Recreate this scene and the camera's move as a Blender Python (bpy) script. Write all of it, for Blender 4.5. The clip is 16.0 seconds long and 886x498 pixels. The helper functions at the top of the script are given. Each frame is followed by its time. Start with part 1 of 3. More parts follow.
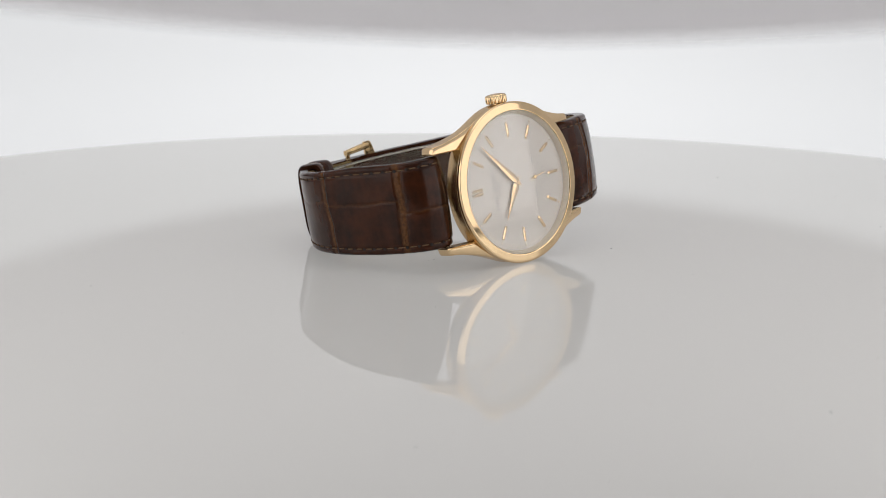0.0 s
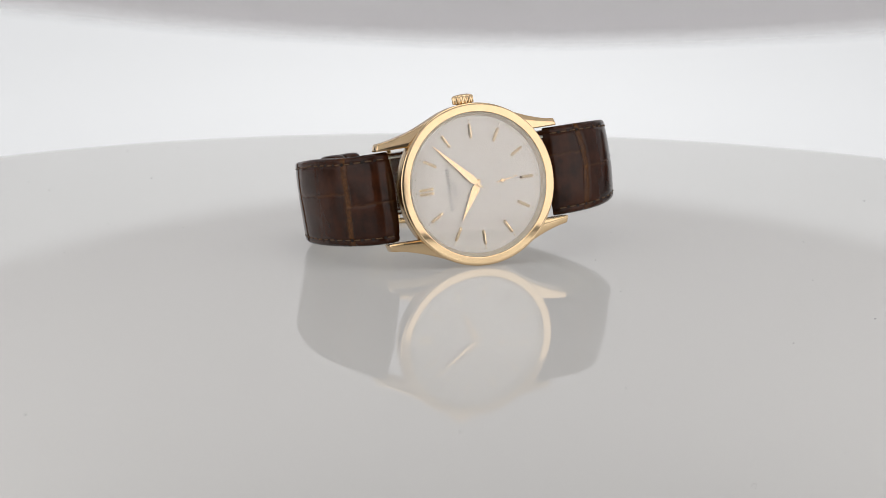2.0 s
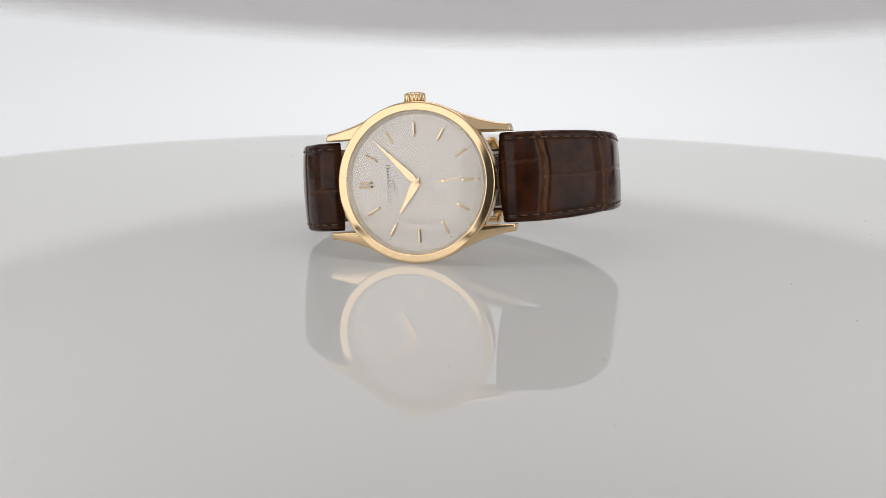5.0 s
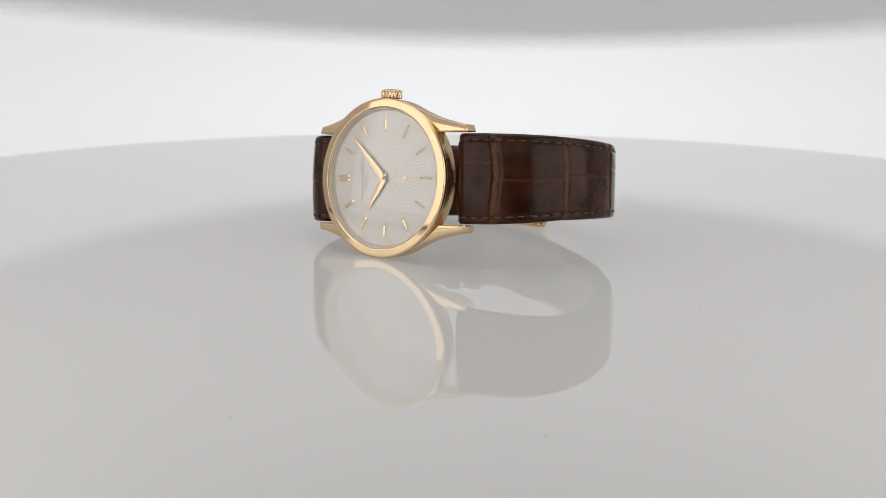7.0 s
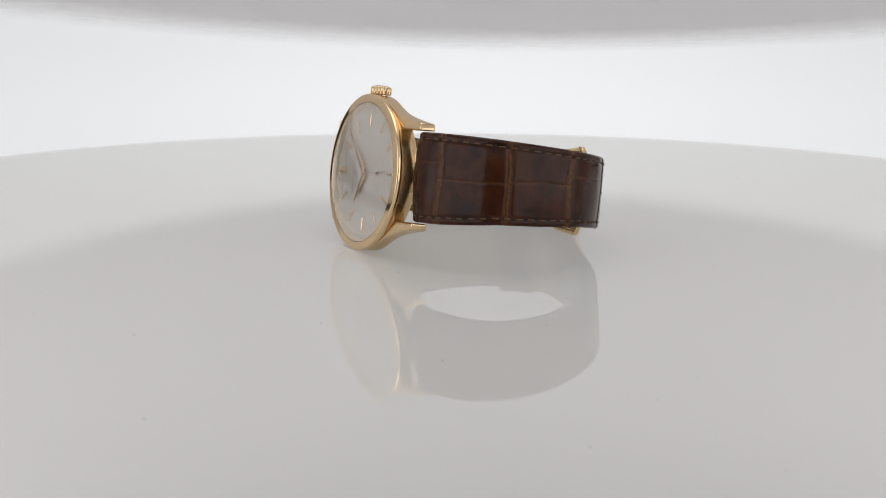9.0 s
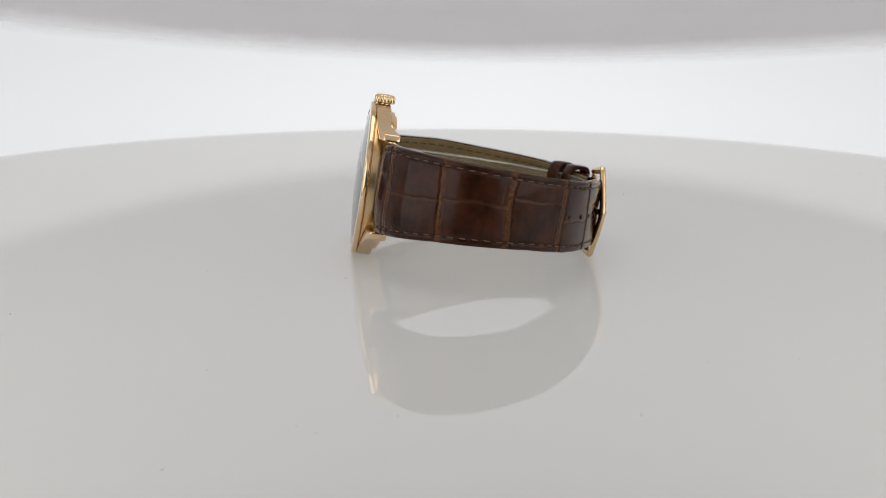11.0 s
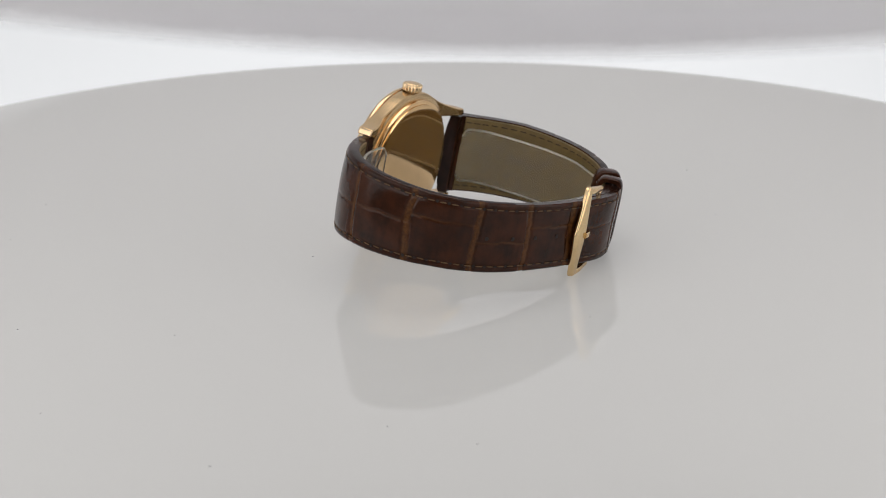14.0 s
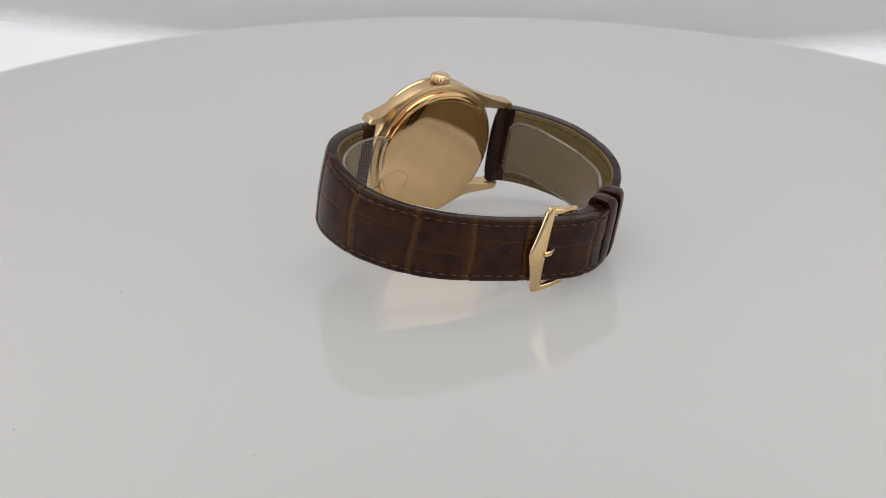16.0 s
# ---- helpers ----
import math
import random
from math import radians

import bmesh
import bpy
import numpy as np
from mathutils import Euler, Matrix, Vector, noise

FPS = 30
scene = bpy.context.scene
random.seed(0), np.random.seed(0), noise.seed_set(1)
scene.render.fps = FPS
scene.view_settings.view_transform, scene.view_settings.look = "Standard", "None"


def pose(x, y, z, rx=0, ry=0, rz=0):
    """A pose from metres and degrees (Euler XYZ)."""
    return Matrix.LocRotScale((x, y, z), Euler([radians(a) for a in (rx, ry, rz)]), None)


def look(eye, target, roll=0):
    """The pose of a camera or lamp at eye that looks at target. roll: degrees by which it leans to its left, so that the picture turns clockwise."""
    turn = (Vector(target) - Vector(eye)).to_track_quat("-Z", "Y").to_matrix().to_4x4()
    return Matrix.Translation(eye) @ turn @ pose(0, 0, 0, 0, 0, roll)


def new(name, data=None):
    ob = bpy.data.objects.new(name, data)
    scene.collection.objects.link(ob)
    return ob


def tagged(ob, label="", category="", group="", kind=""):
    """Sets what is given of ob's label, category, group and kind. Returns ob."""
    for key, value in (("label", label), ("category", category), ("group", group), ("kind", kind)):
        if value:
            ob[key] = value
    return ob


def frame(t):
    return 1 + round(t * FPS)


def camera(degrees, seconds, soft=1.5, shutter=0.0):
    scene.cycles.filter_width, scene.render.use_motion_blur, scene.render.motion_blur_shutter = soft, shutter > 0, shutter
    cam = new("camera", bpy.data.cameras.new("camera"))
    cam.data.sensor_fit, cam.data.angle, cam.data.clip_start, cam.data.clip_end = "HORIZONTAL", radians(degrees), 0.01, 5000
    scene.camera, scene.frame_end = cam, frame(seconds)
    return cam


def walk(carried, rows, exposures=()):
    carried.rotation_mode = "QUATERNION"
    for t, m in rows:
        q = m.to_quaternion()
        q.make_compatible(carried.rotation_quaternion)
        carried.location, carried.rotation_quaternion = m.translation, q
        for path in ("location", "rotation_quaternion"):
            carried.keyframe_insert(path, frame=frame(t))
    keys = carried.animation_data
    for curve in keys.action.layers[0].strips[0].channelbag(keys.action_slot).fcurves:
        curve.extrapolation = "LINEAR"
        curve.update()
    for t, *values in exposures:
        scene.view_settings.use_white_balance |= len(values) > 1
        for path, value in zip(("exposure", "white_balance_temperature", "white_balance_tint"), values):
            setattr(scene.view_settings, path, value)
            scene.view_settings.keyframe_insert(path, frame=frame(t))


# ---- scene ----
cam = camera(27.29, 16.0, soft=0.8)
# the head nods up by 0.4 degrees while the table starts to tip
EYE, AIM, AIM_LATE = (0.00586, -0.43416, 0.0857), (-0.00424, -0.00286, -0.00075), (-0.00425, -0.00228, 0.00221)
walk(cam, [(0.0, look(EYE, AIM, 0.34)), (9.4, look(EYE, AIM, 0.34)), (10.9, look(EYE, AIM_LATE, 0.34)), (16.0, look(EYE, AIM_LATE, 0.34))],
     exposures=((0.0, -0.065, 6470, 10), (10.0, -0.065, 6470, 10), (12.5, -0.02, 6460, 10), (16.0, 0.06, 6430, 10)))
cam.data.dof.use_dof = True
cam.data.dof.focus_distance = 0.412
cam.data.dof.aperture_fstop = 30.0

# ---- light: a closed white photo drum, lit from its lid, with a backlit ring behind it ----
world = bpy.data.worlds.new("world")
scene.world = world
world.use_nodes = True
world.node_tree.nodes["Background"].inputs[0].default_value = (0.9, 0.92, 1.0, 1)
world.node_tree.nodes["Background"].inputs[1].default_value = 0.05


def area_lamp(name, m, sx, sy, watts, colour):
    data = bpy.data.lights.new(name, "AREA")
    data.shape, data.size, data.size_y, data.energy, data.color = "RECTANGLE", sx, sy, watts, colour
    ob = new(name, data)
    ob.matrix_world = m
    return ob


area_lamp("lid_lamp", look((0, 0, 0.355), (0, 0.0, 0)), 0.30, 0.30, 0.445, (1.0, 0.98, 0.95))
# unseen lamp added to lighten the wall that mirrors in the dial and bezel
area_lamp("wall_fill_lamp", look((0, -0.62, 0.675), (0, -0.75, 0)), 0.9, 0.2, 1.3, (1.0, 0.97, 0.93))
# low soft panels on the drum wall, to either side of the lens port
for side in (-1, 1):
    a = radians(-87 + side * 51)
    area_lamp("front_panel_lamp", look((0.19 * math.cos(a), 0.19 * math.sin(a), 0.066), (0, 0, 0.060)), 0.25, 0.124, 0.105, (1.0, 0.985, 0.96))


# ---- materials ----
def material(name):
    mat = bpy.data.materials.new(name)
    mat.use_nodes = True
    return mat, mat.node_tree.nodes, mat.node_tree.links, mat.node_tree.nodes["Principled BSDF"]


def node(nodes, kind, **inputs):
    n = nodes.new(kind)
    for key, value in inputs.items():
        n.inputs[key.replace("_", " ")].default_value = value
    return n


def ramp(nodes, links, source, stops):
    r = nodes.new("ShaderNodeValToRGB")
    while len(r.color_ramp.elements) < len(stops):
        r.color_ramp.elements.new(0.5)
    for el, (pos, col) in zip(r.color_ramp.elements, stops):
        el.position, el.color = pos, (*col, 1)
    links.new(source, r.inputs["Fac"])
    return r.outputs["Color"]


def bumped(nodes, links, bsdf, height, strength, distance):
    b = node(nodes, "ShaderNodeBump", Strength=strength, Distance=distance)
    links.new(height, b.inputs["Height"])
    links.new(b.outputs["Normal"], bsdf.inputs["Normal"])


def simple(name, colour, rough, metal=0.0, grain=0.0, scale=400.0, ior=1.5):
    mat, nodes, links, bsdf = material(name)
    bsdf.inputs["Base Color"].default_value = (*colour, 1)
    bsdf.inputs["Roughness"].default_value = rough
    bsdf.inputs["Metallic"].default_value = metal
    bsdf.inputs["IOR"].default_value = ior
    if grain:
        tc = nodes.new("ShaderNodeTexCoord")
        no = node(nodes, "ShaderNodeTexNoise", Scale=scale, Detail=4.0)
        links.new(tc.outputs["Object"], no.inputs["Vector"])
        links.new(ramp(nodes, links, no.outputs["Fac"], [(0.3, [c * (1 - grain) for c in colour]), (0.7, [min(1, c * (1 + grain)) for c in colour])]), bsdf.inputs["Base Color"])
        mp = node(nodes, "ShaderNodeMapRange")
        mp.inputs["To Min"].default_value = rough * (1 - grain)
        mp.inputs["To Max"].default_value = rough * (1 + grain)
        links.new(no.outputs["Fac"], mp.inputs["Value"])
        links.new(mp.outputs["Result"], bsdf.inputs["Roughness"])
    return mat


def glowing(name, colour, strength):
    mat, nodes, links, bsdf = material(name)
    bsdf.inputs["Base Color"].default_value = (0.25, 0.25, 0.25, 1)
    bsdf.inputs["Emission Color"].default_value = (*colour, 1)
    bsdf.inputs["Emission Strength"].default_value = strength
    bsdf.inputs["Roughness"].default_value = 0.6
    return mat


def leather(name, body, dark, seam):
    """Glazed crocodile leather: dark glossy scales, paler seams, fine pores."""
    mat, nodes, links, bsdf = material(name)
    tc = nodes.new("ShaderNodeTexCoord")
    cloud = node(nodes, "ShaderNodeTexNoise", Scale=160.0, Detail=5.0, Roughness=0.6)
    fine = node(nodes, "ShaderNodeTexNoise", Scale=1600.0, Detail=3.0)
    for n in (cloud, fine):
        links.new(tc.outputs["Object"], n.inputs["Vector"])
    run = nodes.new("ShaderNodeAttribute")
    run.attribute_name = "strap_run"
    streak = node(nodes, "ShaderNodeTexNoise", Scale=1.0, Detail=3.0)
    links.new(run.outputs["Vector"], streak.inputs["Vector"])
    both = node(nodes, "ShaderNodeMath")
    both.operation = "ADD"
    lesser = node(nodes, "ShaderNodeMath")
    lesser.operation = "MULTIPLY"
    lesser.inputs[1].default_value = 0.22
    links.new(streak.outputs["Fac"], lesser.inputs[0])
    links.new(cloud.outputs["Fac"], both.inputs[0])
    links.new(lesser.outputs["Value"], both.inputs[1])
    base = ramp(nodes, links, both.outputs["Value"], [(0.46, dark), (0.76, body)])
    at = nodes.new("ShaderNodeAttribute")
    at.attribute_name = "seam"
    mixed = nodes.new("ShaderNodeMix")
    mixed.data_type = "RGBA"
    jag = node(nodes, "ShaderNodeMath")
    jag.operation = "MULTIPLY"
    jr = node(nodes, "ShaderNodeMapRange")
    jr.inputs["From Min"].default_value, jr.inputs["From Max"].default_value = 0.3, 0.7
    jr.inputs["To Min"].default_value, jr.inputs["To Max"].default_value = 0.45, 1.15
    links.new(fine.outputs["Fac"], jr.inputs["Value"])
    links.new(at.outputs["Fac"], jag.inputs[0])
    links.new(jr.outputs["Result"], jag.inputs[1])
    links.new(jag.outputs["Value"], mixed.inputs["Factor"])
    links.new(base, mixed.inputs[6])
    mixed.inputs[7].default_value = (*seam, 1)
    links.new(mixed.outputs[2], bsdf.inputs["Base Color"])
    rr = node(nodes, "ShaderNodeMapRange")
    bsdf.inputs["Specular IOR Level"].default_value = 0.19
    rr.inputs["To Min"].default_value, rr.inputs["To Max"].default_value = 0.05, 0.20
    links.new(cloud.outputs["Fac"], rr.inputs["Value"])
    links.new(rr.outputs["Result"], bsdf.inputs["Roughness"])
    broad = node(nodes, "ShaderNodeMath")
    broad.operation = "MULTIPLY_ADD"
    broad.inputs[1].default_value = 5.0
    links.new(cloud.outputs["Fac"], broad.inputs[0])
    links.new(fine.outputs["Fac"], broad.inputs[2])
    bumped(nodes, links, bsdf, broad.outputs["Value"], 0.25, 0.00008)
    return mat


GOLD = simple("yellow_gold_polished", (0.765, 0.568, 0.34), 0.06, 1.0, 0.025, 500.0)
GOLD_MARK = simple("yellow_gold_marker", (0.84, 0.66, 0.43), 0.16, 1.0, 0.08, 1500.0)
GOLD_HAND = simple("yellow_gold_hand", (0.80, 0.58, 0.34), 0.11, 1.0, 0.06, 1500.0)
GOLD_CASE = simple("yellow_gold_case", (0.67, 0.48, 0.265), 0.25, 1.0, 0.06, 1200.0)
GOLD_BUCKLE = simple("yellow_gold_buckle", (0.80, 0.585, 0.32), 0.2, 1.0, 0.06, 900.0)
BEAD = simple("pale_gold_bead", (0.90, 0.80, 0.64), 0.12, 1.0)
FLANGE = simple("flange_satin", (0.82, 0.72, 0.58), 0.5, 0.5, 0.05, 1500.0)
GOLD_BACK = simple("yellow_gold_back", (0.82, 0.565, 0.30), 0.085, 1.0, 0.05, 300.0)
INK = simple("dial_ink", (0.03, 0.03, 0.035), 0.5)
GREY_INK = simple("dial_grey_ink", (0.05, 0.05, 0.05), 0.5)
LEATHER = leather("crocodile_leather", (0.048, 0.0148, 0.0060), (0.0195, 0.0066, 0.0034), (0.125, 0.051, 0.014))
LEATHER_DARK = leather("dark_edge_leather", (0.026, 0.010, 0.007), (0.012, 0.006, 0.004), (0.1, 0.05, 0.02))
LINING = simple("tan_lining", (0.155, 0.103, 0.034), 0.55, 0.0, 0.18, 500.0)
LINING_MARK = simple("lining_stamp", (0.085, 0.056, 0.022), 0.6)
LINING_THREAD = simple("dark_thread", (0.04, 0.024, 0.011), 0.8, 0.0, 0.3, 3000.0)
THREAD = simple("brown_thread", (0.10, 0.052, 0.02), 0.8, 0.0, 0.3, 3000.0)
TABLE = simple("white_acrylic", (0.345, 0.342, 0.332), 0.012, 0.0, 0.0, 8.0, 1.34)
# even glow added to the plate itself, so shade under the watch stays weak
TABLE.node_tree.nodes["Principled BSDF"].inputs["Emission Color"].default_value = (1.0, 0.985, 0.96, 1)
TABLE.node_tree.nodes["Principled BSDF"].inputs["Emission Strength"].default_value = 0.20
DRUM = simple("white_diffuser_cloth", (0.79, 0.783, 0.80), 0.8, 0.0, 0.02, 30.0)
GLOW = glowing("backlit_panel", (0.985, 0.993, 1.0), 0.8)


def hot_middle(mat, near, far):
    """Fall-off painted into the panel's glow: brighter round its middle and its lower half."""
    nodes, links = mat.node_tree.nodes, mat.node_tree.links
    tc, sep = nodes.new("ShaderNodeTexCoord"), nodes.new("ShaderNodeSeparateXYZ")
    links.new(tc.outputs["Object"], sep.inputs["Vector"])
    ab = nodes.new("ShaderNodeMath")
    ab.operation = "ABSOLUTE"
    links.new(sep.outputs["X"], ab.inputs[0])
    mp = nodes.new("ShaderNodeMapRange")
    mp.interpolation_type = "SMOOTHSTEP"
    for key, value in (("From Min", 0.0), ("From Max", 0.24), ("To Min", near), ("To Max", far)):
        mp.inputs[key].default_value = value
    links.new(ab.outputs["Value"], mp.inputs["Value"])
    low = nodes.new("ShaderNodeMapRange")
    low.interpolation_type = "SMOOTHSTEP"
    for key, value in (("From Min", -0.02), ("From Max", 0.022), ("To Min", 1.02), ("To Max", 0.98)):
        low.inputs[key].default_value = value
    links.new(sep.outputs["Z"], low.inputs["Value"])
    mul = nodes.new("ShaderNodeMath")
    mul.operation = "MULTIPLY"
    links.new(mp.outputs["Result"], mul.inputs[0])
    links.new(low.outputs["Result"], mul.inputs[1])
    links.new(mul.outputs["Value"], nodes["Principled BSDF"].inputs["Emission Strength"])


hot_middle(GLOW, 0.84, 0.74)
ROOM = simple("grey_studio_paint", (0.42, 0.42, 0.43), 0.9, 0.0, 0.06, 20.0)
BLACK = simple("black_metal", (0.02, 0.02, 0.02), 0.5)
PIT = simple("stitch_hole_dark", (0.012, 0.006, 0.004), 0.9)
DUST = simple("dust", (0.25, 0.25, 0.25), 0.8)


def silver_dial():
    mat, nodes, links, bsdf = material("silvered_dial")
    tc = nodes.new("ShaderNodeTexCoord")
    fine = node(nodes, "ShaderNodeTexNoise", Scale=4000.0, Detail=2.0)
    links.new(tc.outputs["Object"], fine.inputs["Vector"])
    links.new(ramp(nodes, links, fine.outputs["Fac"], [(0.3, (0.582, 0.538, 0.488)), (0.7, (0.632, 0.587, 0.536))]), bsdf.inputs["Base Color"])
    bsdf.inputs["Metallic"].default_value = 0.30
    bsdf.inputs["Roughness"].default_value = 0.27
    return mat


def clear(name, ior, rough, tint=(1, 1, 1)):
    mat, nodes, links, bsdf = material(name)
    bsdf.inputs["Base Color"].default_value = (*tint, 1)
    bsdf.inputs["Transmission Weight"].default_value = 1.0
    bsdf.inputs["Roughness"].default_value = rough
    bsdf.inputs["IOR"].default_value = ior
    return mat


def fading_strip():
    """Drum colour fading to clear downwards, put in for a blurred lower edge."""
    mat, nodes, links, bsdf = material("fading_strip")
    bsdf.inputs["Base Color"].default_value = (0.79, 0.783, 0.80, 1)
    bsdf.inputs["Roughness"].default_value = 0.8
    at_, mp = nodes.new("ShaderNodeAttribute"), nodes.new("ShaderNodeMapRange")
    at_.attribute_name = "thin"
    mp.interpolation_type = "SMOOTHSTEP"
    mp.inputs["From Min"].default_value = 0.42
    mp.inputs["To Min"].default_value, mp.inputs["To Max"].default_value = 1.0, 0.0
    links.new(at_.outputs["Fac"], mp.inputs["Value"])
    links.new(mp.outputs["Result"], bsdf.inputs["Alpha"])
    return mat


DIAL = silver_dial()
CRYSTAL = clear("sapphire", 1.52, 0.0)
PLASTIC = clear("clear_plastic", 1.18, 0.1, (0.97, 0.96, 0.91))
PLASTIC_EDGE = clear("frosted_plastic_edge", 1.25, 0.3, (0.86, 0.85, 0.8))
PLASTIC_EDGE.node_tree.nodes["Principled BSDF"].inputs["Transmission Weight"].default_value = 0.92
PLASTIC.node_tree.nodes["Principled BSDF"].inputs["Transmission Weight"].default_value = 0.965


# ---- mesh helpers; all lengths below are millimetres ----
MM = 0.001


def mesh(name, verts, faces, mat, smooth=True, sharp=35.0):
    me = bpy.data.meshes.new(name)
    me.from_pydata([tuple(c * MM for c in v) for v in verts], [], faces)
    bm = bmesh.new()
    bm.from_mesh(me)
    bmesh.ops.recalc_face_normals(bm, faces=bm.faces)
    for f in bm.faces:
        f.smooth = smooth
    for e in bm.edges:
        if len(e.link_faces) == 2 and e.calc_face_angle(0) > radians(sharp):
            e.smooth = False
    bm.to_mesh(me)
    bm.free()
    me.materials.append(mat)
    return me


def part(name, me, parent, label="", m=None):
    ob = new(name, me)
    ob.parent = parent
    if m is not None:
        ob.matrix_local = m
    if label:
        tagged(ob, label)
    return ob


def lathe(name, profile, mat, n=128, closed=True, axis="z", centre=(0, 0, 0)):
    """Profile of (radius, height) turned about z."""
    verts, faces, k = [], [], len(profile)
    for i in range(n):
        a = 2 * math.pi * i / n
        for r, h in profile:
            verts.append((centre[0] + r * math.cos(a), centre[1] + r * math.sin(a), centre[2] + h))
    for i in range(n):
        for j in range(k if closed else k - 1):
            a, b = i * k + j, i * k + (j + 1) % k
            c, d = ((i + 1) % n) * k + (j + 1) % k, ((i + 1) % n) * k + j
            faces.append((a, b, c, d))
    return mesh(name, verts, faces, mat, sharp=28)


def disc(name, r, h, thick, mat, n=128, dome=0.0, rings=10):
    prof = [(r * j / rings, h + dome * (1 - (j / rings) ** 2)) for j in range(rings + 1)]
    prof += [(r, h - thick), (0.0, h - thick)]
    prof[0] = (0.0, prof[0][1])
    return lathe(name, prof, mat, n, closed=False)


def loft(name, sections, mat, cap=True, sharp=35.0, loop=False):
    k, verts, faces = len(sections[0]), [v for s in sections for v in s], []
    n = len(sections)
    for i in range(n if loop else n - 1):
        for j in range(k):
            a, b = i * k + j, i * k + (j + 1) % k
            i2 = (i + 1) % n
            faces.append((a, b, i2 * k + (j + 1) % k, i2 * k + j))
    if cap and not loop:
        faces.append(tuple(range(k - 1, -1, -1)))
        faces.append(tuple((n - 1) * k + j for j in range(k)))
    return mesh(name, verts, faces, mat, sharp=sharp)


def box(name, sx, sy, sz, mat, bevel=0.0, segments=2):
    bm = bmesh.new()
    bmesh.ops.create_cube(bm, size=1.0)
    bmesh.ops.scale(bm, vec=(sx * MM, sy * MM, sz * MM), verts=bm.verts)
    if bevel:
        bmesh.ops.bevel(bm, geom=bm.edges[:], offset=bevel * MM, segments=segments, affect="EDGES", profile=0.5)
    me = bpy.data.meshes.new(name)
    bm.to_mesh(me)
    bm.free()
    me.materials.append(mat)
    return me


def at(x, y, z, rx=0, ry=0, rz=0):
    return pose(x * MM, y * MM, z * MM, rx, ry, rz)


def smooth_path(points, step):
    """A smooth curve through (x, z) points, at even steps along it."""
    p = [np.array(q, float) for q in points]
    p = [2 * p[0] - p[1]] + p + [2 * p[-1] - p[-2]]
    fine = []
    for i in range(1, len(p) - 2):
        for t in np.linspace(0, 1, 24, endpoint=False):
            a, b, c, d = p[i - 1], p[i], p[i + 1], p[i + 2]
            fine.append(0.5 * (2 * b + (c - a) * t + (2 * a - 5 * b + 4 * c - d) * t ** 2 + (3 * b - a - 3 * c + d) * t ** 3))
    fine.append(p[-2])
    fine = np.array(fine)
    s = np.concatenate([[0], np.cumsum(np.linalg.norm(np.diff(fine, axis=0), axis=1))])
    n = max(3, int(s[-1] / step) + 1)
    u = np.linspace(0, s[-1], n)
    q = np.stack([np.interp(u, s, fine[:, 0]), np.interp(u, s, fine[:, 1])], 1)
    tan = np.gradient(q, axis=0)
    tan /= np.linalg.norm(tan, axis=1)[:, None]
    return u, q, tan


